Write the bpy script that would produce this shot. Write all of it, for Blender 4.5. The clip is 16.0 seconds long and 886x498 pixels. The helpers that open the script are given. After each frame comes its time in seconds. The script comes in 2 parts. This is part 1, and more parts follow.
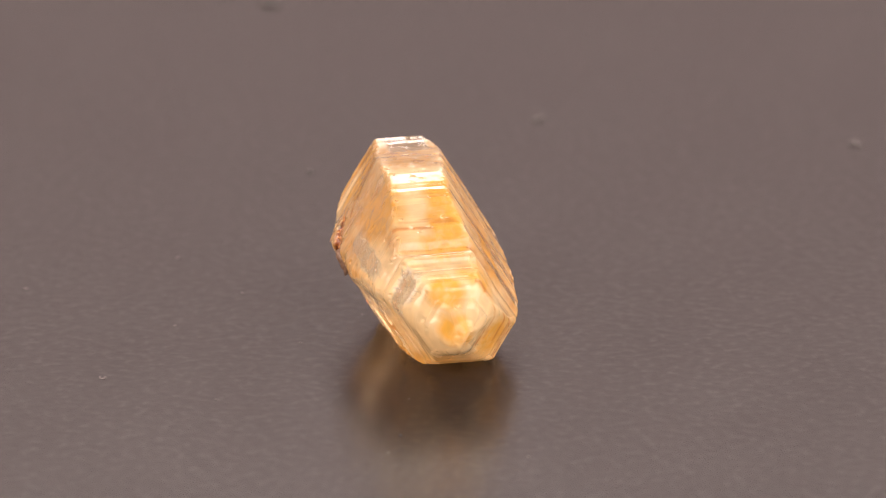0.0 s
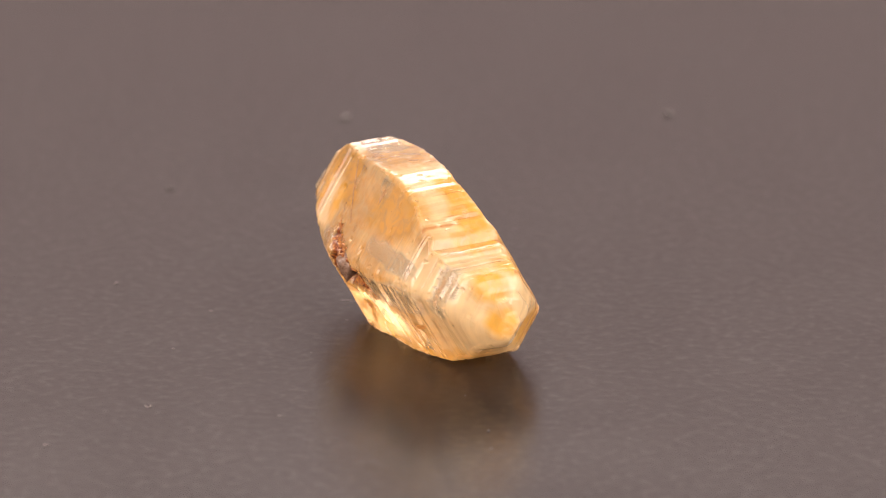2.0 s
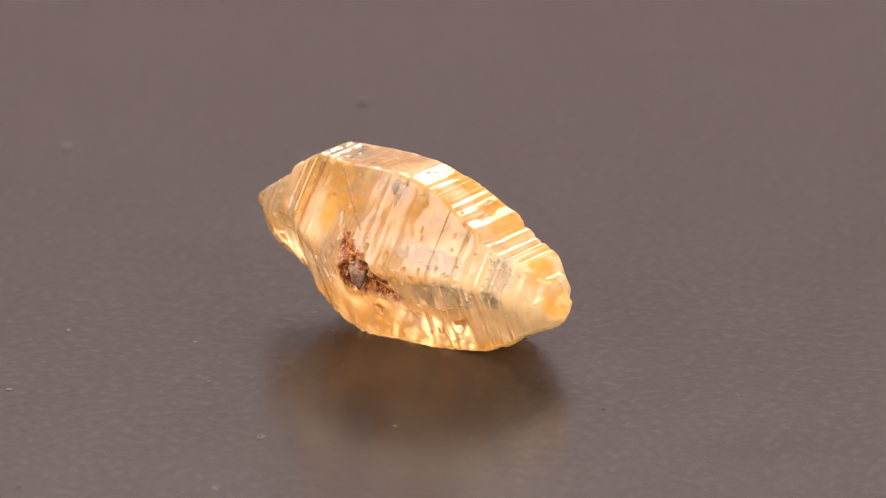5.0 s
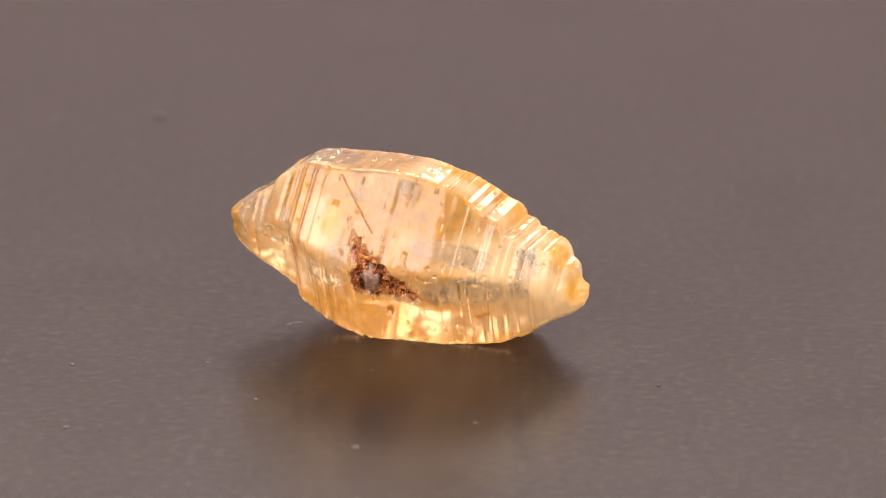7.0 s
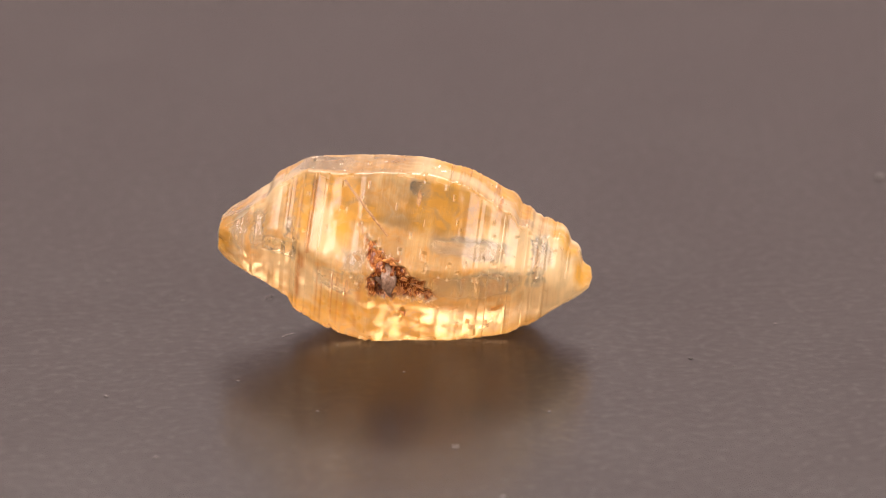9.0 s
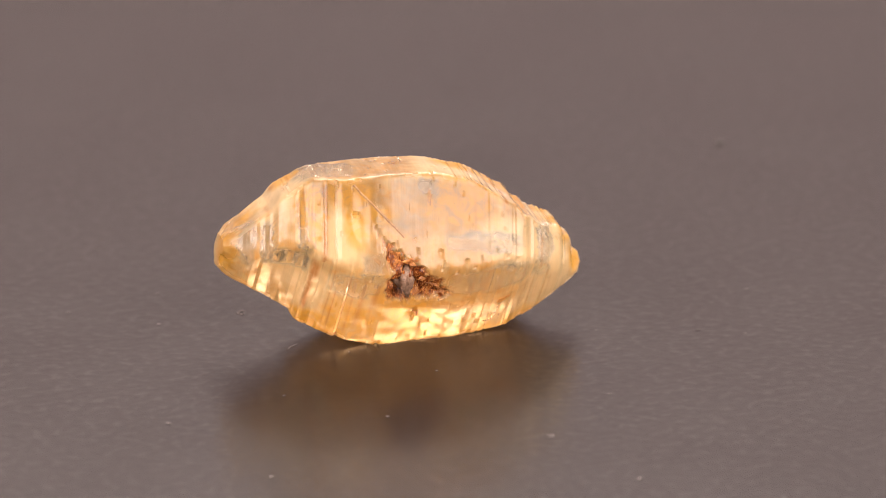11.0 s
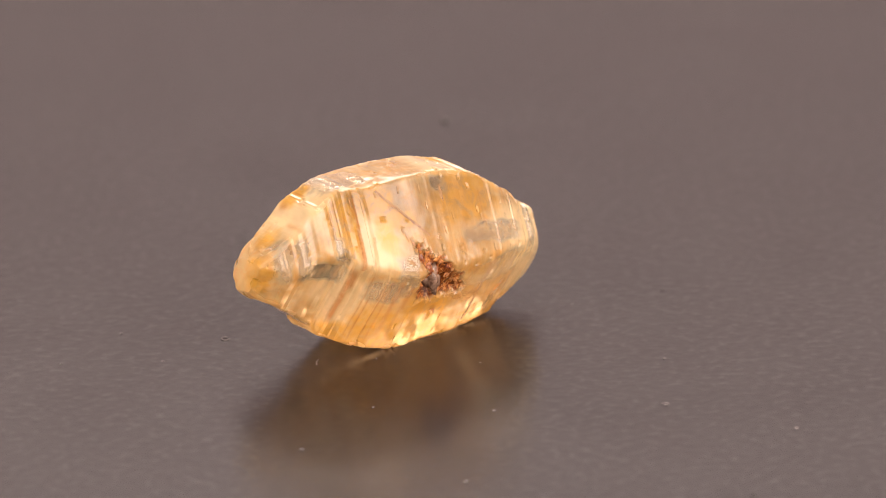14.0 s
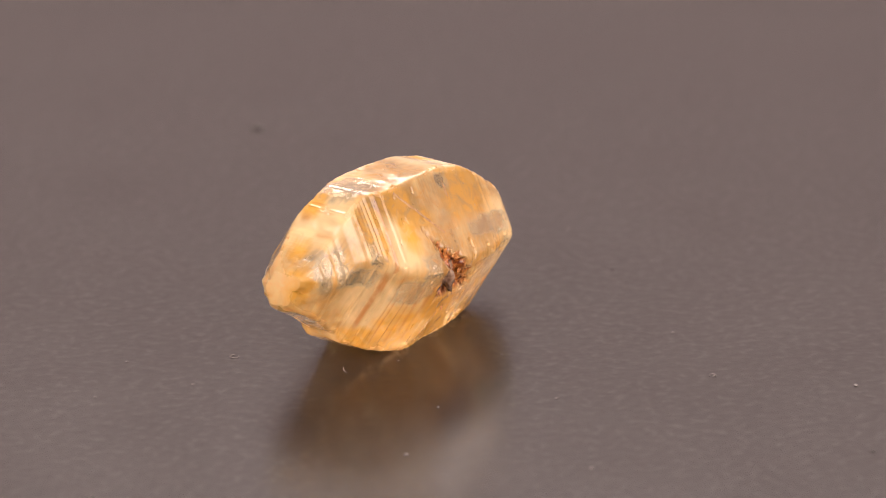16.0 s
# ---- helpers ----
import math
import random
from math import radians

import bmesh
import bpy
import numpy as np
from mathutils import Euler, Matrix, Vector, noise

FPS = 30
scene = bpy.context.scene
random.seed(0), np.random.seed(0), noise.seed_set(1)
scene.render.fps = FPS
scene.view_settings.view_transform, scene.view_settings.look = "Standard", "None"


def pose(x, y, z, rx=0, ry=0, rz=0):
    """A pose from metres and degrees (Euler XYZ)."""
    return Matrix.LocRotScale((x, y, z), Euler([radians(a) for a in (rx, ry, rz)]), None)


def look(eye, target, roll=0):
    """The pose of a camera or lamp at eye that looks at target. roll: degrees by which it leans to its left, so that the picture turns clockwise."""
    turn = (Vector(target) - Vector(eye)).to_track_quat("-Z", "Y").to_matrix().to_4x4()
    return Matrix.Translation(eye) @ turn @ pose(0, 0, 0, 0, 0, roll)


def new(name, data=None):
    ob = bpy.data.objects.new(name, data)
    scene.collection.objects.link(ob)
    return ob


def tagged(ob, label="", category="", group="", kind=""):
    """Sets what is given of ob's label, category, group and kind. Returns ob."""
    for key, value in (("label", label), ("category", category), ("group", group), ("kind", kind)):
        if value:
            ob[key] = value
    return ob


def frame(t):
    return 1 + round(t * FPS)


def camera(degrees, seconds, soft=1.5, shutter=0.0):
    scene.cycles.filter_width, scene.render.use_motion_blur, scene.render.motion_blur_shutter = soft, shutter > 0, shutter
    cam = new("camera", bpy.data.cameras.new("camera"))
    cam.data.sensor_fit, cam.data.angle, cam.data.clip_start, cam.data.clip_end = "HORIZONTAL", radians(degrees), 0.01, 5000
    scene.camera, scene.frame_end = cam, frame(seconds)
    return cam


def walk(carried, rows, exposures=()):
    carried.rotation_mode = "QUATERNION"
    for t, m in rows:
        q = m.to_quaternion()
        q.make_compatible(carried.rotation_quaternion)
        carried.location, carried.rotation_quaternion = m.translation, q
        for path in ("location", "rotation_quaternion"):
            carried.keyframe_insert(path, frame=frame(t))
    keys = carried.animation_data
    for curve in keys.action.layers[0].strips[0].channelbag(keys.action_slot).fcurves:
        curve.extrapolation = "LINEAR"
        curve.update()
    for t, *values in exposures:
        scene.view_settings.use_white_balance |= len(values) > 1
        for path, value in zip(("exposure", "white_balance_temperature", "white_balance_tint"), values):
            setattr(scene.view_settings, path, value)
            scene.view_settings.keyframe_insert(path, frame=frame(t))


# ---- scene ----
from mathutils.bvhtree import BVHTree

# ---- camera ----
cam = camera(7.978, 16.0, soft=0.75)
EYE, AIM = (0.001634, -0.28213, 0.09958), (0.001634, 0.001319, 0.003805)
cam.data.dof.use_dof, cam.data.dof.focus_distance, cam.data.dof.aperture_fstop = True, 0.2945, 64.0
walk(cam, [(0.0, look(EYE, AIM, -0.372)), (16.0, look(EYE, AIM, -0.372))])

# ---- light ----
MM = 0.001
scene.view_settings.exposure = 0.15
world = bpy.data.worlds.new("studio")
scene.world = world
world.use_nodes = True
world.node_tree.nodes["Background"].inputs[0].default_value = (1.0, 0.88, 0.84, 1)
world.node_tree.nodes["Background"].inputs[1].default_value = 0.05


def unseen_softbox(name, eye, target, wide, high, watts, colour=(1, 0.86, 0.80)):
    data = bpy.data.lights.new(name, "AREA")
    data.shape, data.size, data.size_y, data.energy, data.color = "RECTANGLE", wide, high, watts, colour
    ob = new(name, data)
    ob.matrix_world = look(eye, target)
    return ob


unseen_softbox("unseen_softbox", (-0.39, -0.30, 0.29), (0, 0, 0.004), 0.36, 0.50, 3.2)
# added fill from the right, out of view, brightens the crystal's end faces
unseen_softbox("unseen_softbox", (0.36, -0.30, 0.28), (0, 0, 0.004), 0.56, 0.50, 4.4)
unseen_softbox("unseen_softbox", (0.05, 0.40, 0.36), (0, 0, 0.004), 0.44, 0.24, 3.0)


# ---- materials ----
def shader(name):
    m = bpy.data.materials.new(name)
    m.use_nodes = True
    nt = m.node_tree
    return m, nt, nt.nodes["Principled BSDF"]


def node(nt, kind, **kw):
    n = nt.nodes.new(kind)
    for key, value in kw.items():
        n.inputs[key.replace("_", " ")].default_value = value
    return n


def link(nt, a, b):
    nt.links.new(a, b)


def coords(nt, scale=(1, 1, 1), turn=(0, 0, 0)):
    """Object coordinates in millimetres, stretched."""
    tc = nt.nodes.new("ShaderNodeTexCoord")
    mp = nt.nodes.new("ShaderNodeMapping")
    mp.inputs["Scale"].default_value = [1000 * s for s in scale]
    mp.inputs["Rotation"].default_value = [radians(a) for a in turn]
    link(nt, tc.outputs["Object"], mp.inputs["Vector"])
    return mp.outputs["Vector"]


def noise_tex(nt, vec, scale, detail=3.0, rough=0.55, warp=0.0):
    n = node(nt, "ShaderNodeTexNoise", Scale=scale, Detail=detail, Roughness=rough, Distortion=warp)
    link(nt, vec, n.inputs["Vector"])
    return n.outputs["Fac"]


def ramp(nt, fac, *stops):
    """Map a value by (position, value) pairs."""
    r = nt.nodes.new("ShaderNodeValToRGB")
    el = r.color_ramp.elements
    while len(el) < len(stops):
        el.new(0.5)
    for k, (pos, c) in enumerate(stops):
        el[k].position = pos
        el[k].color = (c, c, c, 1) if isinstance(c, (int, float)) else (*c, 1)
    link(nt, fac, r.inputs["Fac"])
    return r.outputs["Color"]


def calc(nt, op, a, b, clamp=False):
    n = nt.nodes.new("ShaderNodeMath")
    n.operation, n.use_clamp = op, clamp
    for k, v in enumerate((a, b)):
        if isinstance(v, (int, float)):
            n.inputs[k].default_value = v
        else:
            link(nt, v, n.inputs[k])
    return n.outputs[0]


def mix(nt, fac, a, b):
    n = nt.nodes.new("ShaderNodeMix")
    n.data_type = "RGBA"
    for sock, v in ((n.inputs["Factor"], fac), (n.inputs["A"], a), (n.inputs["B"], b)):
        if isinstance(v, (int, float)):
            sock.default_value = v
        elif isinstance(v, tuple):
            sock.default_value = (*v, 1)
        else:
            link(nt, v, sock)
    return n.outputs["Result"]


def bump(nt, bsdf, height, strength, distance):
    b = node(nt, "ShaderNodeBump", Strength=strength, Distance=distance)
    link(nt, height, b.inputs["Height"])
    link(nt, b.outputs["Normal"], bsdf.inputs["Normal"])


def attribute(nt, name):
    n = nt.nodes.new("ShaderNodeAttribute")
    n.attribute_name = name
    return n.outputs["Fac"]


def crystal_material():
    """Glass with milky growth zones, clear windows and iron stains; the zones are attributes of the mesh."""
    m, nt, b = shader("crystal")
    v = coords(nt)
    band = coords(nt, (1.0, 0.06, 0.06))
    big = noise_tex(nt, v, 0.5, 3, 0.5, 0.6)
    mid = noise_tex(nt, v, 1.5, 4, 0.6, 0.8)
    fine = noise_tex(nt, v, 5.0, 5, 0.7)
    lines = noise_tex(nt, band, 3.2, 5, 0.7)
    fibre = noise_tex(nt, coords(nt, (2.2, 0.7, 1.2), (0, 35, 0)), 3.6, 5, 0.72, 1.2)
    wear, cavity, clear, milk, iron, streak = [attribute(nt, k) for k in ("wear", "cavity", "clear", "milk", "iron", "streak")]
    clear = calc(nt, "MULTIPLY", clear, ramp(nt, fine, (0.30, 1.0), (0.75, 0.55)))
    wisps = calc(nt, "MULTIPLY", ramp(nt, lines, (0.42, 0.0), (0.62, 1.0)), ramp(nt, big, (0.35, 0.2), (0.6, 1.0)))
    haze = calc(nt, "ADD", calc(nt, "MULTIPLY", ramp(nt, big, (0.35, 0.0), (0.65, 1.0)), 0.22), 0.30)
    haze = calc(nt, "ADD", haze, calc(nt, "MULTIPLY", wisps, 0.14))
    haze = calc(nt, "ADD", haze, calc(nt, "MULTIPLY", milk, 0.38))
    haze = calc(nt, "ADD", haze, calc(nt, "MULTIPLY", wear, 0.25))
    haze = calc(nt, "MULTIPLY", haze, calc(nt, "SUBTRACT", 1.0, calc(nt, "MULTIPLY", clear, 0.80)))
    # body colour: pale peach, warmer clouds, iron in the grooves
    col = mix(nt, ramp(nt, mid, (0.38, 0.0), (0.72, 1.0)), (0.985, 0.69, 0.31), (0.975, 0.51, 0.11))
    col = mix(nt, milk, col, (0.985, 0.745, 0.40))
    col = mix(nt, clear, col, (0.985, 0.90, 0.64))
    stained = calc(nt, "MULTIPLY", iron, ramp(nt, mid, (0.30, 0.60), (0.55, 1.0)))
    col = mix(nt, calc(nt, "MULTIPLY", stained, 0.9), col, (0.93, 0.48, 0.045))
    lined = calc(nt, "MULTIPLY", streak, ramp(nt, mid, (0.30, 0.35), (0.52, 1.0)))
    col = mix(nt, lined, col, (0.62, 0.22, 0.035))
    col = mix(nt, ramp(nt, fine, (0.70, 0.0), (0.74, 0.8)), col, (0.30, 0.12, 0.03))
    haze = calc(nt, "MAXIMUM", haze, calc(nt, "MULTIPLY", stained, 0.62))
    haze = calc(nt, "MAXIMUM", haze, calc(nt, "MULTIPLY", lined, 0.85))
    haze = calc(nt, "MAXIMUM", haze, calc(nt, "MULTIPLY", cavity, 0.95), True)
    rust = ramp(nt, fibre, (0.40, (0.075, 0.016, 0.005)), (0.50, (0.24, 0.055, 0.010)), (0.57, (0.55, 0.18, 0.03)), (0.65, (0.93, 0.58, 0.24)))
    col = mix(nt, cavity, col, rust)
    link(nt, mix(nt, 0.22, col, (1.0, 0.96, 0.88)), b.inputs["Base Color"])
    b.inputs["Transmission Weight"].default_value = 1.0
    b.inputs["IOR"].default_value = 1.6
    rough = calc(nt, "ADD", calc(nt, "MULTIPLY", wear, 0.34), calc(nt, "MULTIPLY", fine, 0.09))
    rough = calc(nt, "ADD", rough, calc(nt, "MULTIPLY", cavity, 0.15), True)
    link(nt, rough, b.inputs["Roughness"])
    bump(nt, b, calc(nt, "ADD", calc(nt, "MULTIPLY", fine, 0.5), lines), 0.2, 0.05 * MM)
    through_light, scatter = nt.nodes.new("ShaderNodeBsdfTranslucent"), nt.nodes.new("ShaderNodeBsdfDiffuse")
    for n in (through_light, scatter):
        link(nt, col, n.inputs["Color"])
    cloud, whole = nt.nodes.new("ShaderNodeMixShader"), nt.nodes.new("ShaderNodeMixShader")
    dense = calc(nt, "ADD", calc(nt, "MULTIPLY", cavity, 0.5), calc(nt, "MULTIPLY", milk, 0.06))
    link(nt, calc(nt, "ADD", dense, 0.43, True), cloud.inputs[0])
    link(nt, through_light.outputs[0], cloud.inputs[1])
    link(nt, scatter.outputs[0], cloud.inputs[2])
    link(nt, haze, whole.inputs[0])
    link(nt, b.outputs[0], whole.inputs[1])
    sheen, gloss, skin = nt.nodes.new("ShaderNodeFresnel"), nt.nodes.new("ShaderNodeBsdfGlossy"), nt.nodes.new("ShaderNodeMixShader")
    sheen.inputs["IOR"].default_value = 1.6
    link(nt, rough, gloss.inputs["Roughness"])
    link(nt, sheen.outputs[0], skin.inputs[0])
    link(nt, cloud.outputs[0], skin.inputs[1])
    link(nt, gloss.outputs[0], skin.inputs[2])
    link(nt, skin.outputs[0], whole.inputs[2])
    link(nt, whole.outputs[0], nt.nodes["Material Output"].inputs["Surface"])
    return m


def rock_material(name, dark, light, rough, gloss=0.4):
    m, nt, b = shader(name)
    v = coords(nt)
    n = noise_tex(nt, v, 5.0, 5, 0.65, 0.5)
    link(nt, mix(nt, ramp(nt, n, (0.35, 0.0), (0.65, 1.0)), dark, light), b.inputs["Base Color"])
    b.inputs["Roughness"].default_value = rough
    b.inputs["Specular IOR Level"].default_value = gloss
    bump(nt, b, n, 0.5, 0.05 * MM)
    return m


def plate_material():
    m, nt, b = shader("satin_plate")
    v = coords(nt)
    grain = noise_tex(nt, v, 1.9, 2, 0.6)
    coarse = noise_tex(nt, v, 0.16, 3, 0.5)
    link(nt, mix(nt, coarse, (0.014, 0.0113, 0.0105), (0.020, 0.0165, 0.0155)), b.inputs["Base Color"])
    link(nt, ramp(nt, coarse, (0.3, 0.215), (0.7, 0.24)), b.inputs["Roughness"])
    b.inputs["IOR"].default_value = 1.26
    link(nt, ramp(nt, grain, (0.34, 0.40), (0.56, 0.47), (0.67, 0.64)), b.inputs["Specular IOR Level"])
    bump(nt, b, grain, 0.24, 0.03 * MM)
    return m


def cloth_material(name, colour):
    m, nt, b = shader(name)
    v = coords(nt)
    weave = noise_tex(nt, v, 0.6, 3)
    soft = noise_tex(nt, v, 0.01, 3)
    link(nt, mix(nt, soft, tuple(c * 0.94 for c in colour), colour), b.inputs["Base Color"])
    b.inputs["Roughness"].default_value = 0.9
    bump(nt, b, weave, 0.2, 0.2 * MM)
    return m


CRYSTAL = crystal_material()
RUST = rock_material("rust", (0.19, 0.046, 0.011), (0.74, 0.32, 0.085), 0.3)
GREY_MINERAL = rock_material("grey_mineral", (0.15, 0.08, 0.05), (0.38, 0.24, 0.16), 0.2, 0.5)
CRACK = rock_material("crack_filling", (0.22, 0.10, 0.03), (0.45, 0.26, 0.10), 0.6)
IRON = rock_material("iron_film", (0.40, 0.14, 0.02), (0.78, 0.40, 0.10), 0.5)
LINT = rock_material("lint", (0.09, 0.08, 0.077), (0.17, 0.15, 0.145), 0.7)
FIBRE = rock_material("fibre", (0.13, 0.115, 0.11), (0.24, 0.215, 0.205), 0.7)
PALE_LINT = rock_material("pale_lint", (0.05, 0.044, 0.042), (0.085, 0.075, 0.072), 0.7)
GRIT = rock_material("grit", (0.012, 0.009, 0.008), (0.05, 0.04, 0.035), 0.6)
PLATE = plate_material()
BOUNCE_CLOTH = cloth_material("bounce_cloth", (0.90, 0.84, 0.81))
BACKDROP = cloth_material("reflected_backdrop", (0.655, 0.585, 0.618))
TABLE = cloth_material("table_top", (0.30, 0.29, 0.28))
RIM = rock_material("plate_rim", (0.02, 0.02, 0.02), (0.05, 0.05, 0.05), 0.4)


# ---- building helpers ----
def part(name, bm, material, parent=None, label=""):
    me = bpy.data.meshes.new(name)
    bm.to_mesh(me)
    bm.free()
    me.materials.append(material)
    ob = new(name, me)
    ob.parent = parent
    if label:
        ob["label"] = label
    return ob


def box(bm, lo, hi):
    c = [(a + b) / 2 for a, b in zip(lo, hi)]
    s = [b - a for a, b in zip(lo, hi)]
    bmesh.ops.create_cube(bm, size=1, matrix=Matrix.Translation(c) @ Matrix.Diagonal((*s, 1)))


def lathe(profile, segments=128):
    """A closed turned body from (radius, height) pairs."""
    bm = bmesh.new()
    rings = []
    for r, z in profile:
        if r < 1e-9:
            rings.append([bm.verts.new((0, 0, z))])
        else:
            rings.append([bm.verts.new((r * math.cos(2 * math.pi * k / segments), r * math.sin(2 * math.pi * k / segments), z)) for k in range(segments)])
    for a, b in zip(rings, rings[1:]):
        for k in range(segments):
            q = [a[k % len(a)], a[(k + 1) % len(a)], b[(k + 1) % len(b)], b[k % len(b)]]
            q = list(dict.fromkeys(q))
            if len(q) > 2:
                bm.faces.new(q)
    bmesh.ops.recalc_face_normals(bm, faces=bm.faces)
    return bm


# ---- setting: an assumed white light tent, unseen, added to bounce light, on a table ----
bm = bmesh.new()
box(bm, (-0.9, -0.9, -0.06), (0.9, 0.9, -0.025))
bmesh.ops.bevel(bm, geom=bm.edges[:], offset=0.004, segments=2, affect="EDGES")
tagged(part("table", bm, TABLE), "grey matt table top under the turntable", "table", kind="structure")
for name, lo, hi in (("wall_north", (-0.66, 0.62, -0.025), (0.66, 0.64, 0.70)), ("wall_south", (-0.66, -0.64, -0.025), (0.66, -0.62, 0.70)),
                     ("wall_west", (-0.66, -0.62, -0.025), (-0.64, 0.62, 0.70)), ("wall_east", (0.64, -0.62, -0.025), (0.66, 0.62, 0.70)),
                     ("ceiling", (-0.66, -0.64, 0.70), (0.66, 0.64, 0.72))):
    bm = bmesh.new()
    box(bm, lo, hi)
    # the unseen grey backdrop is toned to set the brightness reflected in the plate
    if name == "wall_north":
        tagged(part(name, bm, BACKDROP), "unseen pale grey paper backdrop, added for the plate to reflect", "backdrop", kind="structure")
    else:
        tagged(part(name, bm, BOUNCE_CLOTH), "unseen white cloth side of an assumed light tent, added to bounce light", "light tent", kind="structure")


# ---- the turntable ----
def turntable():
    thing = new("turntable")
    R = 95 * MM
    disc = part("plate", lathe([(0, 0), (R * 0.5, 0), (R - 2 * MM, 0), (R - 0.8 * MM, -0.3 * MM), (R, -1.2 * MM), (R, -5 * MM), (R - 1 * MM, -6 * MM), (0, -6 * MM)]), PLATE, thing)
    disc.data.polygons.foreach_set("use_smooth", [False] * len(disc.data.polygons))
    part("drive_ring", lathe([(0, -6.2 * MM), (60 * MM, -6.2 * MM), (62 * MM, -8 * MM), (62 * MM, -24 * MM), (60 * MM, -25 * MM), (0, -25 * MM)]), RIM, thing)
    return tagged(thing, "satin dark grey turntable plate with fine grain", "turntable")


# ---- the crystal: a barrel of six stepped faces ----
YAW, PITCH, BASE = -12.50, -6.85, (0.0, 0.27, 3.78)
TWIST = 0.83
STATIONS = (-8.9, -8.6, -7.6, -6.4, -5.2, -3.5, -1.5, 0.5, 2.5, 4.5, 6.0, 7.2, 8.2, 8.6)
FACES = {
    "top": (0.6, 0.85, 1.72, 2.96, 3.87, 4.05, 4.42, 4.6, 4.31, 3.29, 2.4, 1.88, 1.05, 0.5),
    "front_upper": (0.6, 0.9, 1.52, 2.26, 2.79, 3.08, 3.42, 3.42, 3.38, 3.06, 2.26, 1.28, -0.1, -0.6),
    "front_lower": (0.3, 0.58, 1.18, 1.36, 1.78, 2.62, 3.12, 2.84, 2.64, 2.1, 1.46, 1, 0.13, -0.29),
    "bottom": (1.0, 1.22, 1.63, 2.27, 3.07, 3.74, 4, 3.78, 3.55, 3.13, 2.67, 1.6, 1.05, 0.65),
    "back_lower": (1.45, 1.78, 2.2, 2.52, 2.94, 3.58, 4.35, 4.65, 4.53, 4.09, 3.57, 2.06, 1.33, 0.91),
    "back_upper": (1.2, 1.55, 2.15, 2.83, 3.05, 3.58, 3.58, 3.45, 3.27, 3.13, 2.87, 2.5, 1.75, 1.3),
}
# stretches of strong growth steps on each face: from, to, height of the steps (mm)
STEPS = {
    "top": ((-6.5, -4.5, 0.03), (1.2, 3.6, 0.035), (3.6, 7.0, 0.03)),
    "front_upper": ((-8.6, -6.9, 0.04), (-6.6, -4.0, 0.035), (-4.0, -2.8, 0.02), (-0.4, 2.2, 0.010), (2.2, 4.5, 0.022), (4.5, 7.6, 0.04)),
    "front_lower": ((-8.4, -3.0, 0.04), (2.5, 7.5, 0.024)),
    "bottom": ((-7.0, 7.0, 0.012),),
    "back_lower": ((-7.0, 7.0, 0.03),),
    "back_upper": ((-7.0, 7.0, 0.03),),
}


def smooth_curve(xs, ys, x):
    """Catmull-like curve through a few stations."""
    xs, ys = np.array(xs), np.array(ys)
    slope = np.gradient(ys, xs)
    i = np.clip(np.searchsorted(xs, x) - 1, 0, len(xs) - 2)
    h = xs[i + 1] - xs[i]
    u = (x - xs[i]) / h
    return ((1 + 2 * u) * (1 - u) ** 2 * ys[i] + u * (1 - u) ** 2 * h * slope[i] + u * u * (3 - 2 * u) * ys[i + 1] + u * u * (u - 1) * h * slope[i + 1])


# growth ledges scored across the faces: face, place, depth, half width (mm)
GROOVES = (("top", 6.1, 0.08, 0.06), ("front_upper", 6.1, 0.07, 0.06), ("back_upper", 6.1, 0.08, 0.06), ("top", 6.7, 0.06, 0.06), ("front_upper", 6.7, 0.06, 0.06),
           ("front_lower", 6.5, 0.07, 0.06))
# shoulders where the barrel ends and a smaller crystal goes on towards the tip: face, place, drop, length (mm)
SHOULDERS = (("top", -6.75, 0.30, 0.55), ("front_upper", -6.7, 0.24, 0.6), ("front_lower", -5.2, 0.24, 0.9), ("bottom", -5.3, 0.24, 1.0), ("back_lower", -5.4, 0.25, 0.8),
             ("top", 4.95, 0.22, 0.6), ("back_upper", 5.0, 0.2, 0.6), ("top", 7.45, 0.34, 0.4), ("back_upper", 7.5, 0.26, 0.4), ("front_upper", 7.4, 0.18, 0.3),
             ("top", 8.1, 0.62, 0.5), ("back_upper", 8.1, 0.45, 0.5), ("front_upper", 8.1, 0.35, 0.4),
             ("front_upper", 5.25, 0.12, 0.3), ("front_lower", 5.3, 0.12, 0.3), ("bottom", 5.6, 0.12, 0.3), ("back_lower", 5.6, 0.16, 0.4),
             ("top", 5.7, 0.12, 0.3), ("front_upper", 5.7, 0.12, 0.3), ("front_lower", 5.7, 0.10, 0.3), ("back_upper", 5.7, 0.14, 0.35))


def face_curve(face, grid):
    soft = 0.5 * smooth_curve(STATIONS, FACES[face], grid) + 0.5 * np.interp(grid, STATIONS, FACES[face])
    for name, at, depth, half in GROOVES:
        if name == face:
            soft = soft - depth * np.exp(-((grid - at) / half) ** 2)
    for name, at, drop, length in SHOULDERS:
        if name == face:
            past = (grid - at) * (1 if at > 0 else -1)
            soft = soft - drop * np.exp(-np.maximum(past, 0) / length) / (1 + np.exp(-past / 0.05)) + 0.05 * np.exp(-((past + 0.35) / 0.3) ** 2)
    return soft


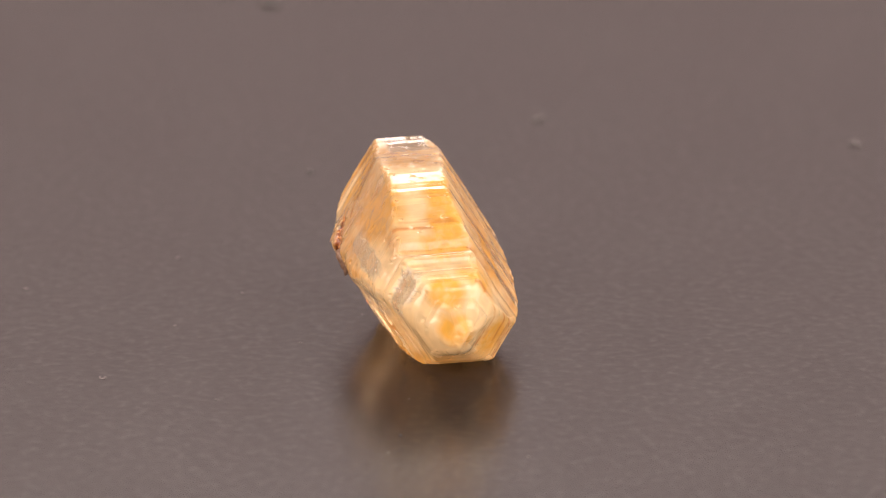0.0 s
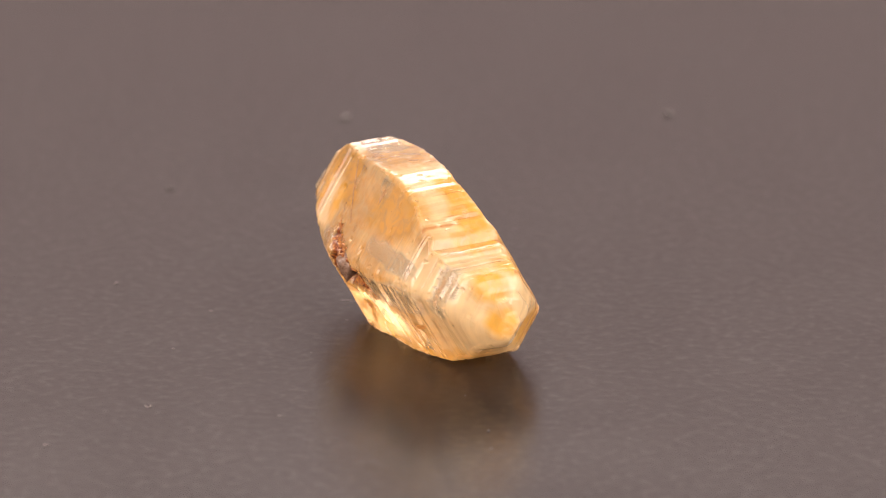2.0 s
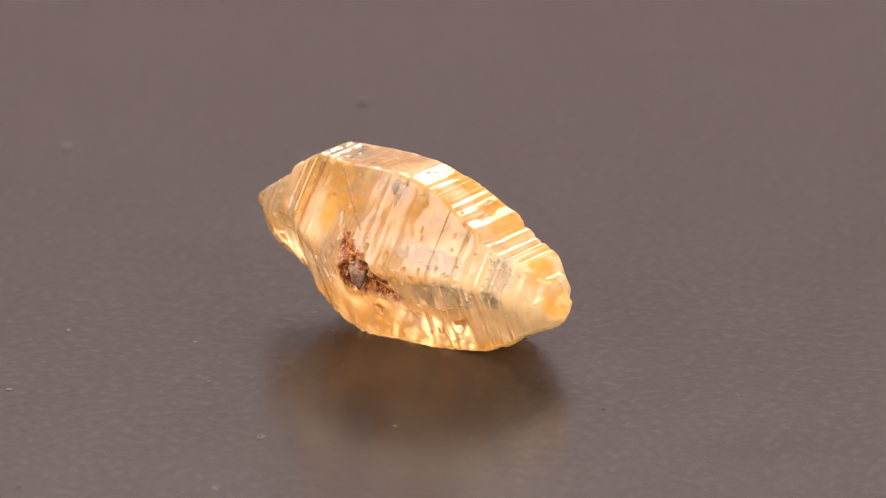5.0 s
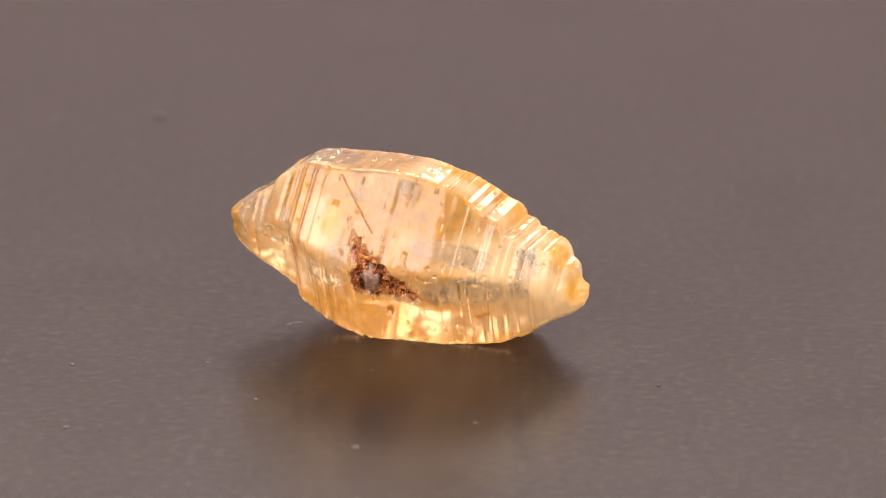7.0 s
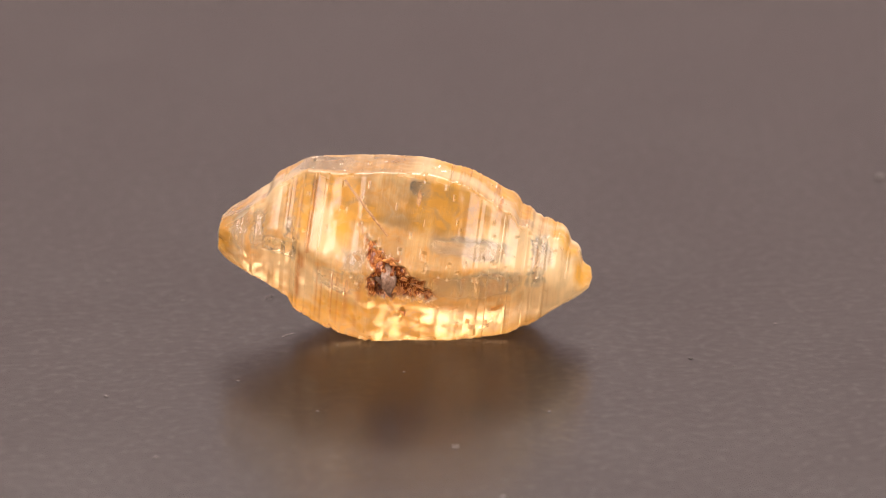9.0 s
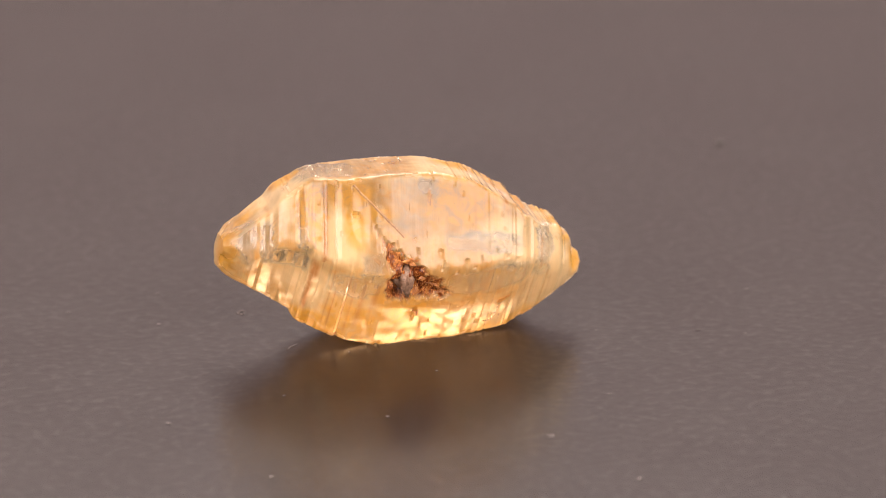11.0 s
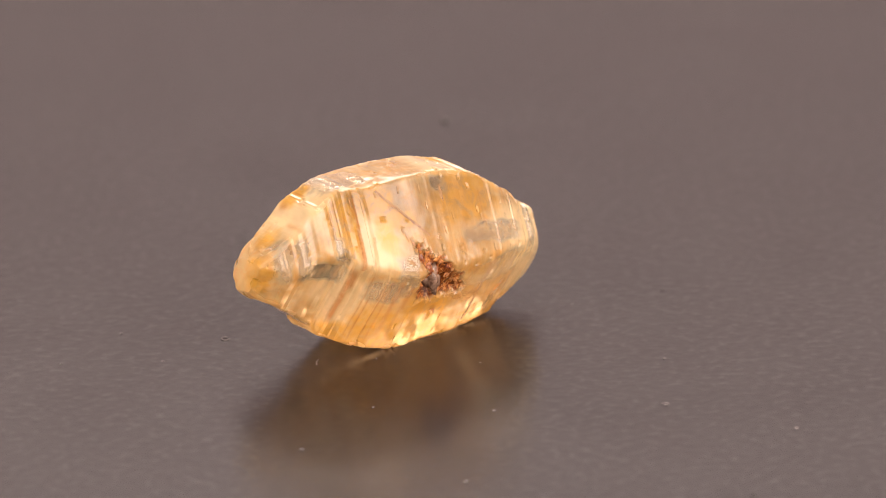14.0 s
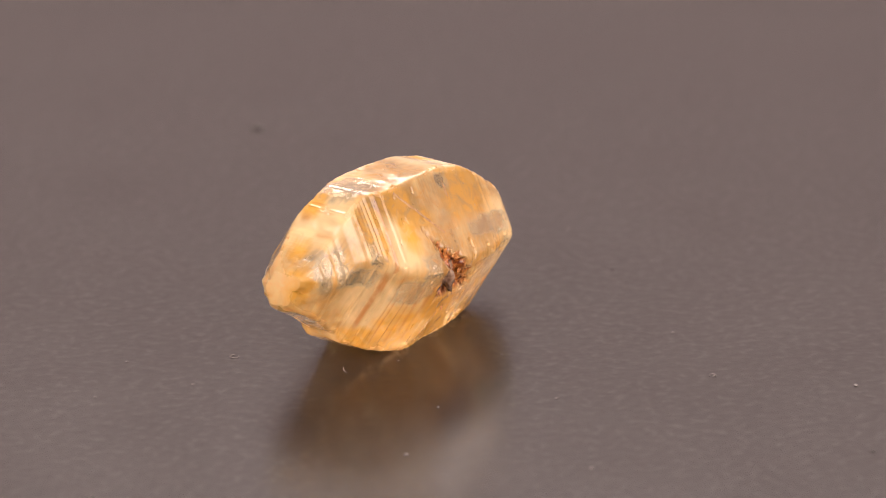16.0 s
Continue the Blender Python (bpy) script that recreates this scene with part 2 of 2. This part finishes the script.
def step_profile(grid, zones, rng):
    """Offsets of the growth steps along a face: short treads tilted to and fro."""
    knots, values, s = [grid[0]], [0.0], grid[0]
    flip = 1
    while s < grid[-1]:
        amp = 0.005
        for a, b, h in zones:
            if a <= s <= b:
                amp = h
        s += rng.choice((0.05, 0.1, 0.1, 0.15, 0.2, 0.3, 0.5)) if amp > 0.02 else rng.uniform(0.15, 0.9)
        flip = -flip
        knots.append(round(s / 0.05) * 0.05)
        values.append(flip * amp * rng.uniform(0.25, 1.0))
    return np.interp(grid, knots, values)


def crystal_frame():
    a, b = radians(YAW), radians(PITCH)
    ax = Vector((math.cos(a) * math.cos(b), math.sin(a) * math.cos(b), math.sin(b)))
    ey = Vector((-math.sin(a), math.cos(a), 0))
    ez = ax.cross(ey)
    m = Matrix((ax, ey, ez)).transposed().to_4x4()
    m.translation = Vector(BASE) * MM
    return m


# zones of the crystal in its own millimetres: centre, half length along the axis, half width across
CLEAR = (((-7.9, -1.0, 0.9), 0.36, 0.9), ((-7.0, -1.2, 0.9), 0.25, 0.8), ((-5.9, -1.8, 0.3), 0.9, 0.45), ((-3.2, -2.7, -0.7), 0.87, 0.6), ((3.0, -2.7, 1.7), 1.7, 0.42),
         ((3.6, -2.7, 0.0), 1.8, 0.75), ((6.2, -1.6, 1.3), 0.4, 1.1), ((0.3, -1.7, 4.0), 0.36, 0.36),
         ((2.5, -1.8, 3.8), 0.32, 0.32), ((-4.4, 0.3, 4.0), 1.2, 0.9), ((-5.4, -2.0, 2.0), 0.3, 1.2),
         ((-2.4, -3.3, 0.0), 0.5, 1.0))
MILKY = (((7.4, -0.8, 0.4), 1.1, 1.1), ((-4.2, -2.5, 1.6), 1.4, 1.2),
         ((7.5, 0.4, 0.8), 2.2, 3.2), ((1.2, 0.2, 4.5), 1.4, 1.4), ((-5.1, -1.9, -0.9), 1.6, 1.2), ((-2.9, -1.9, -2.2), 1.6, 1.2),
         ((4.2, 0.4, 3.6), 2.4, 1.6), ((4.8, -1.8, 1.4), 1.6, 1.2), ((-6.0, 0.2, 2.4), 1.6, 1.5), ((-4.0, -1.6, -1.6), 1.6, 1.2))
IRON_ZONES = (((1.9, -1.9, 3.5), 1.5, 1.0), ((0.1, -1.5, -3.0), 1.6, 0.8), ((-5.4, -1.6, 2.6), 0.4, 0.9), ((-2.8, -0.3, -3.9), 1.0, 0.8), ((4.0, 0.8, 3.6), 1.2, 0.8),
              ((7.3, 0.2, 1.7), 0.7, 0.7), ((-8.8, -0.3, 0.0), 0.4, 0.9), ((-5.0, -1.9, 2.5), 0.4, 1.5), ((-2.7, -1.7, -2.7), 1.2, 1.3), ((0.1, -2.0, -2.1), 1.0, 0.7),
              ((-3.1, -2.1, 2.7), 0.45, 1.4), ((0.4, -2.0, -2.0), 0.7, 0.6), ((2.4, 0.8, 4.4), 1.4, 0.7), ((5.0, 0.6, 2.9), 0.5, 1.2))
IRON_SPOTS = (((-2.4, -2.2, 2.6), 1.0, 0.5), ((4.0, 3.4, 1.6), 2.6, 0.8), ((-5.9, 1.0, 3.3), 1.0, 0.5), ((-8.1, 0.5, 1.5), 0.6, 0.5), ((-4.2, -0.8, -3.1), 1.4, 0.6), ((-3.4, -1.6, 3.5), 1.1, 0.6),
              ((1.3, -2.3, 3.0), 1.4, 0.7), ((0.5, -1.1, -3.5), 1.6, 0.6), ((6.4, 2.2, -0.8), 0.6, 1.0), ((-0.6, -2.8, -1.3), 1.2, 0.5), ((-0.4, -2.3, -1.9), 1.5, 0.8), ((1.5, 0.2, -3.8), 5.0, 1.8), ((8.2, 0.5, 0.2), 0.5, 0.7), ((6.3, 1.6, 1.4), 0.7, 0.9))
# brown lines in the recesses of the growth steps: face, from, to, lines for each millimetre, strength
STREAKS = (("front_upper", -6.0, -4.2, 3.5, 0.9), ("front_upper", -4.2, -1.0, 0.6, 0.3), ("front_upper", 1.0, 4.5, 0.5, 0.35), ("front_upper", 4.5, 7.2, 1.4, 0.6), ("front_lower", -5.0, -1.8, 3.6, 0.9),
           ("front_lower", 4.0, 7.5, 1.6, 0.5), ("top", 1.8, 6.2, 3.0, 0.8), ("top", -7.2, -4.8, 2.6, 0.8), ("back_upper", 1.0, 7.2, 2.6, 0.9),
           ("back_lower", 4.5, 7.5, 3.0, 1.0), ("bottom", -6.0, 6.0, 1.2, 0.5), ("back_upper", -8.0, -3.0, 2.0, 0.7), ("front_upper", -8.6, -6.6, 2.0, 0.5))


def zone_values(points, zones, soft):
    """1 inside any of the zones, falling to 0 over a soft border, for points (mm)."""
    total = np.zeros(len(points))
    for centre, half, width in zones:
        d = points - np.array(centre)
        across = np.hypot(d[:, 1], d[:, 2]) / width
        reach = np.maximum(np.abs(d[:, 0]) / half, across) * 0.6 + np.hypot(d[:, 0] / half, across) * 0.4
        total = np.maximum(total, np.clip((1.1 + soft - reach) / (2 * soft), 0, 1))
    return total


def streak_lines(rng):
    """For each face, lines as (place, half width, from, to across the face, strength)."""
    made = {k: [] for k in FACES}
    for face, a, b, density, strength in STREAKS:
        for _ in range(int((b - a) * density)):
            u0 = rng.choice((0.0, 0.0, rng.uniform(0, 0.6)))
            made[face].append((rng.uniform(a, b), rng.choice((0.03, 0.04, 0.07, 0.12)), u0, u0 + rng.uniform(0.25, 1.0), strength * rng.uniform(0.4, 1.0)))
    return [made[k] for k in FACES]


# corners of the rusty pocket on the front, in the turntable's millimetres (x, z)
POCKET = ((-2.35, 5.9), (1.4, 2.6), (-2.35, 2.55))


def pocket_depth(x, z):
    """Distance inside the three-cornered pocket, in mm; negative outside."""
    d = 9.0
    for (ax, az), (bx, bz) in zip(POCKET, POCKET[1:] + POCKET[:1]):
        ex, ez = bx - ax, bz - az
        d = min(d, -((x - ax) * -ez + (z - az) * ex) / math.hypot(ex, ez))
    return d


def six_sided_rows(grid, d, along):
    """Rings of (place, nearness to an edge) round a six-sided barrel whose faces lie at the distances d."""
    ang = np.radians(90 + 60 * np.arange(6) + TWIST)
    c, s = np.cos(ang), np.sin(ang)
    c2, s2, d2 = np.roll(c, -1), np.roll(s, -1), np.roll(d, -1, 1)
    det = c * s2 - s * c2
    Y, Z = (d * s2 - s * d2) / det, (c * d2 - d * c2) / det
    rows = []
    rounding = (0.20, 0.6, 0.3, 0.3, 0.3, 0.22)
    frosted = (0.75, 0.22, 0.8, 0.8, 0.8, 0.7)
    for i, x in enumerate(grid):
        ring = []
        blunt = 1 + 0.7 * min(1.0, max(0.0, (x - 6.2) / 1.0))
        round_k = [r * blunt * (0.75 + 0.7 * noise.noise(Vector((x * 0.8, 11 * k, 0))) + 0.35 * noise.noise(Vector((x * 3.1, 7 * k, 5)))) for k, r in enumerate(rounding)]
        frost_k = [f * min(1.2, max(0.1, 0.8 + 0.9 * noise.noise(Vector((x * 1.1, 5 * k, 9))))) for k, f in enumerate(frosted)]
        for k in range(6):
            a = np.array((Y[i, k - 1], Z[i, k - 1]))
            b = np.array((Y[i, k], Z[i, k]))
            n = np.array((Y[i, (k + 1) % 6], Z[i, (k + 1) % 6]))
            la, ln = np.linalg.norm(b - a), np.linalg.norm(n - b)
            ra, rn = min(round_k[k], la * 0.4), min(round_k[k], ln * 0.4)
            p0 = a + (b - a) * (min(round_k[k - 1], la * 0.4) / max(la, 1e-6))
            p1 = b - (b - a) * (ra / max(la, 1e-6))
            p2 = b + (n - b) * (rn / max(ln, 1e-6))
            for u in np.linspace(0, 1, along):
                ring.append((p0 + (p1 - p0) * u, math.exp(-la * min(u, 1 - u) / 0.2) * frost_k[k - 1 if u < 0.5 else k]))
            for u in (0.125, 0.25, 0.375, 0.5, 0.625, 0.75, 0.875):
                ring.append(((1 - u) ** 2 * p1 + 2 * u * (1 - u) * b + u * u * p2, frost_k[k]))
        rows.append(ring)
    return rows


def closed_skin(bm, rings, bulge):
    n = len(rings[0])
    for a, b in zip(rings, rings[1:]):
        for k in range(n):
            bm.faces.new((a[k], b[k], b[(k + 1) % n], a[(k + 1) % n]))
    ends = []
    for ring, side in ((rings[0], -1), (rings[-1], 1)):
        mid = bm.verts.new(sum((v.co for v in ring), Vector()) / n + Vector((side * bulge, 0, 0)))
        ends.append(mid)
        for k in range(n):
            bm.faces.new((ring[k], ring[(k + 1) % n], mid))
    bmesh.ops.recalc_face_normals(bm, faces=bm.faces)
    for f in bm.faces:
        f.smooth = True
    return ends


def crystal_body(frame_m):
    rng = random.Random(11)
    grid = np.arange(-8.9, 8.6001, 0.05)
    d = np.stack([face_curve(k, grid) + step_profile(grid, STEPS[k], rng) for k in FACES], 1)
    rows = six_sided_rows(grid, d, 24)
    bm = bmesh.new()
    layer_w = bm.verts.layers.float.new("wear")
    layer_c = bm.verts.layers.float.new("cavity")
    layers = [bm.verts.layers.float.new(k) for k in ("clear", "milk", "iron", "streak")]
    lines = streak_lines(random.Random(3))
    rings, places, streaks = [], [], []
    per_face = 24 + 7
    for i, ring in enumerate(rows):
        made = []
        active = [[(u0, u1, h * math.exp(-((grid[i] - at) / half) ** 2)) for at, half, u0, u1, h in some if abs(grid[i] - at) < 2.5 * half] for some in lines]
        for slot, ((y, z), w) in enumerate(ring):
            face, u = slot // per_face, min(1.0, (slot % per_face) / 23)
            streaks.append(max([h * min(1, max(0, min(u - u0, u1 - u) * 8 + 0.3)) for u0, u1, h in active[face]], default=0.0))
            p = Vector((grid[i], y, z))
            centre = Vector((grid[i], 0, 0))
            out = (p - centre).normalized()
            p += out * (0.05 * noise.noise(p * 0.55) + 0.015 * noise.noise(p * 2.1 + Vector((7, 1, 3))))
            tip = max(0.0, (abs(grid[i]) - 7.4) / 1.2)
            p += out * min(tip, 1.0) * (0.12 * noise.noise(p * 1.6 + Vector((2, 9, 4))) + 0.05 * noise.noise(p * 4.0))
            pit = noise.noise(p * 3.6 + Vector((5, 5, 5))) + 0.25 * min(w, 1.0) + (0.1 if 50 <= slot <= 66 and grid[i] > -1 else 0.0)
            if pit > 0.55:
                p -= out * min(0.07, (pit - 0.55) * 0.45)
            q = (frame_m.to_3x3() @ p) + Vector(BASE)
            cav = 0.0
            if q.y < 0.2:
                inside = pocket_depth(q.x, q.z) + 0.30 * noise.noise(q * 1.7) + 0.22 * noise.noise(q * 4.5)
                if inside > 0:
                    cav = min(1.0, inside / 0.18)
                    dip = min(0.75, inside * 1.1) * (0.75 + 0.5 * noise.noise(q * 2.8)) + 0.12 * cav * noise.noise(q * 6.5)
                    p += frame_m.to_3x3().inverted() @ Vector((0, max(0.0, dip), 0))
            places.append(p + 0.22 * noise.noise_vector(p * 1.3) + Vector((0.18, 0.06, 0.06)) * noise.noise(Vector((slot * 0.55, grid[i] * 0.8, 4))))
            vert = bm.verts.new(p * MM)
            vert[layer_w], vert[layer_c] = min(1.0, w + 0.6 * min(tip, 1.0)), cav
            made.append(vert)
        rings.append(made)
    points = np.array(places)
    values = (zone_values(points, CLEAR, 0.20), zone_values(points, MILKY, 0.35), zone_values(points, IRON_ZONES + IRON_SPOTS, 0.30), np.array(streaks))
    flat = [v for ring in rings for v in ring]
    for layer, amounts in zip(layers, values):
        for v, amount in zip(flat, amounts):
            v[layer] = float(amount)
    for mid in closed_skin(bm, rings, 0.12 * MM):
        mid[layer_w] = 1.0
    return bm


def shard(rng, size, stretch=(1, 1, 1), rough=0.35, fine=2):
    bm = bmesh.new()
    bmesh.ops.create_icosphere(bm, subdivisions=fine, radius=size)
    seed = Vector((rng.uniform(0, 50), rng.uniform(0, 50), rng.uniform(0, 50)))
    for v in bm.verts:
        n = v.co.normalized()
        v.co *= 1 + rough * noise.noise(n * 1.7 + seed) + 0.5 * rough * noise.noise(n * 4 + seed)
        v.co = Vector([a * b for a, b in zip(v.co, stretch)])
    return bm


def surface_point(tree, x, z):
    """Front surface of the crystal over (x, z), turntable's millimetres."""
    hit = tree.ray_cast(Vector((x, -30, z)) * MM, Vector((0, 1, 0)))
    return hit[0], hit[1]


def crystal():
    thing = new("crystal")
    fm = crystal_frame()
    body = part("body", crystal_body(fm), CRYSTAL, thing)
    body.matrix_basis = fm
    body.data.set_sharp_from_angle(angle=radians(9))
    depth = [d.value for d in body.data.attributes["cavity"].data]
    edges = body.data.attributes["sharp_edge"].data
    for e in body.data.edges:
        if depth[e.vertices[0]] > 0 or depth[e.vertices[1]] > 0:
            edges[e.index].value = False
    bm = bmesh.new()
    bm.from_mesh(body.data)
    bmesh.ops.transform(bm, matrix=fm, verts=bm.verts)
    tree = BVHTree.FromBMesh(bm)
    bm.free()
    rng = random.Random(5)
    # grey mineral grain seated in the pocket
    p, n = surface_point(tree, -1.35, 3.75)
    grain = part("mineral_grain", shard(rng, 0.58 * MM, (0.8, 0.7, 1.15), 0.6, 3), GREY_MINERAL, thing, "glassy grey-brown mineral grain in the pocket")
    grain.location = p - Vector((0, 0.05 * MM, 0))
    for f in grain.data.polygons:
        f.use_smooth = True
    # rust crumbs along the pocket's edges
    for x, z, size, sx, sz in ((-2.0, 5.3, 0.15, 0.9, 1.5), (-1.7, 4.8, 0.26, 1, 1.3), (-1.0, 4.65, 0.3, 1.7, 0.7), (-0.35, 3.85, 0.22, 2.0, 0.5),
                               (0.3, 3.25, 0.24, 2.2, 0.5), (-0.55, 3.3, 0.34, 1.7, 0.8), (-1.75, 2.95, 0.22, 2.0, 0.5), (0.75, 2.85, 0.2, 1.6, 0.7),
                               (-2.0, 3.75, 0.16, 0.6, 2.0), (-0.55, 1.95, 0.15, 0.8, 1.6)):
        p, n = surface_point(tree, x, z)
        crumb = part("rust_crumb", shard(rng, size * 0.9 * MM, (sx, 0.3, sz), 1.1, 3), RUST, thing, "dark brown iron rust")
        crumb.matrix_basis = Matrix.Translation(p + Vector((0, 0.08 * MM, 0))) @ pose(0, 0, 0, 0, rng.uniform(-40, 40), 0)
    # the straight crack down to the pocket
    bm = bmesh.new()
    ends = ((-3.02, 8.0), (-1.3, 5.75))
    last = None
    for k in range(41):
        u = k / 40
        x = ends[0][0] + (ends[1][0] - ends[0][0]) * u + 0.03 * noise.noise(Vector((u * 9, 0, 0)))
        z = ends[0][1] + (ends[1][1] - ends[0][1]) * u
        p, n = surface_point(tree, x, z)
        if p is None:
            continue
        side = Vector((0.8, 0, 0.6)) * (0.062 + 0.03 * noise.noise(Vector((u * 14, 3, 0)))) * MM
        a = [bm.verts.new(p + n * 0.006 * MM + side), bm.verts.new(p + n * 0.02 * MM), bm.verts.new(p + n * 0.006 * MM - side), bm.verts.new(p - n * 0.05 * MM)]
        if last:
            for j in range(4):
                bm.faces.new((last[j], last[(j + 1) % 4], a[(j + 1) % 4], a[j]))
        last = a
    bmesh.ops.recalc_face_normals(bm, faces=bm.faces)
    part("crack", bm, CRACK, thing, "thin straight brown crack")
    # small iron stains on the front
    for x, z, size, sx, sz, tilt in ((3.85, 1.95, 0.22, 1.5, 0.7, -35), (0.3, 7.3, 0.16, 0.5, 2.2, 5), (-2.75, 4.85, 0.15, 1.5, 0.6, 40), (-2.35, 4.55, 0.12, 0.5, 1.6, 0)):
        p, n = surface_point(tree, x, z)
        if p is None:
            continue
        spot = part("iron_stain", shard(rng, size * MM, (sx, 0.08, sz), 1.0, 3), IRON if x > 3 else CRACK, thing, "orange-brown iron stain")
        turn = (-n).to_track_quat("Y", "Z").to_matrix().to_4x4()
        spot.matrix_basis = Matrix.Translation(p) @ turn @ pose(0, 0, 0, 0, tilt, 0)
    return tagged(thing, "translucent peach-orange barrel-shaped crystal with stepped faces", "crystal")


# ---- dust on the plate ----
def dust(name, x, y, size, material, label, flat=0.35, stretch=1.6, turn=0.0):
    rng = random.Random(int(x * 100) + int(y * 10))
    ob = part(name, shard(rng, size * MM, (stretch, 1, flat), 0.45), material)
    ob.data.transform(pose(x * MM, y * MM, size * flat * 0.7 * MM, 0, 0, turn))
    return tagged(ob, label, "dust", group="dust on the plate")


def curl(name, x, y, radius, thick, sweep, turn):
    """A short bent fibre lying on the plate."""
    bm = bmesh.new()
    rings = []
    for k in range(15):
        a = radians(turn + sweep * k / 14)
        c = Vector(((x + radius * math.cos(a)) * MM, (y + radius * math.sin(a)) * MM, thick * MM * (1 + 0.8 * math.sin(k))))
        out = Vector((math.cos(a), math.sin(a), 0))
        rings.append([bm.verts.new(c + (out * math.cos(b) + Vector((0, 0, 1)) * math.sin(b)) * thick * MM) for b in (0, 1.26, 2.51, 3.77, 5.03)])
    for a, b in zip(rings, rings[1:]):
        for j in range(5):
            bm.faces.new((a[j], b[j], b[(j + 1) % 5], a[(j + 1) % 5]))
    bm.faces.new(rings[0])
    bm.faces.new(rings[-1][::-1])
    bmesh.ops.recalc_face_normals(bm, faces=bm.faces)
    return tagged(part(name, bm, FIBRE), "pale curled fibre lying on the dark plate", "dust", group="dust on the plate")


TURNTABLE = turntable()
STONE = crystal()
DUST = []
for x, y, size in ((-28.5, 18.9, 0.252), (-18.1, 32.2, 0.24), (-13.5, -14.4, 0.084), (-14.9, -6.08, 0.078), (1, -21.85, 0.096), (-0.97, -5.1, 0.042), (-5.61, -9.66, 0.06), (8.19, -3.34, 0.036), (17.3, -1.31, 0.048), (14.28, -6.85, 0.042), (4.77, -11.48, 0.054), (-8.27, 10.77, 0.06), (-9.97, 6.65, 0.054), (-8.7, -5.06, 0.06), (-13.2, 10.1, 0.048), (-3.52, -0.94, 0.042)):
    DUST.append(dust("dust_speck", x, y, size, PALE_LINT if size > 0.2 else LINT, "pale dust speck on the dark plate", turn=x * 40))
for x, y, size in ((-54.1, 13.8, 0.42), (-24.95, 4.77, 0.168), (12.46, -5.5, 0.072), (3.64, -1.71, 0.036), (26.96, 19.73, 0.21), (-6.98, -25.37, 0.084)):
    DUST.append(dust("grit_grain", x, y, size, GRIT, "dark grit grain on the grey plate", turn=y * 40))
DUST.append(curl("fibre", -5.8, 6.4, 0.2, 0.02, 270, 20))
DUST.append(curl("fibre", -0.12, -15.25, 0.15, 0.02, 300, 200))
DUST.append(curl("fibre", -5.15, 0.18, 0.9, 0.015, 50, 100))


# ---- the turn ----
RATE = 8.447


def motions():
    rows = [(0.5 * k, pose(0, 0, 0, 0, 0, RATE * (0.5 * k - 8.0))) for k in range(33)]
    for thing in (TURNTABLE, STONE, *DUST):
        walk(thing, rows)


motions()
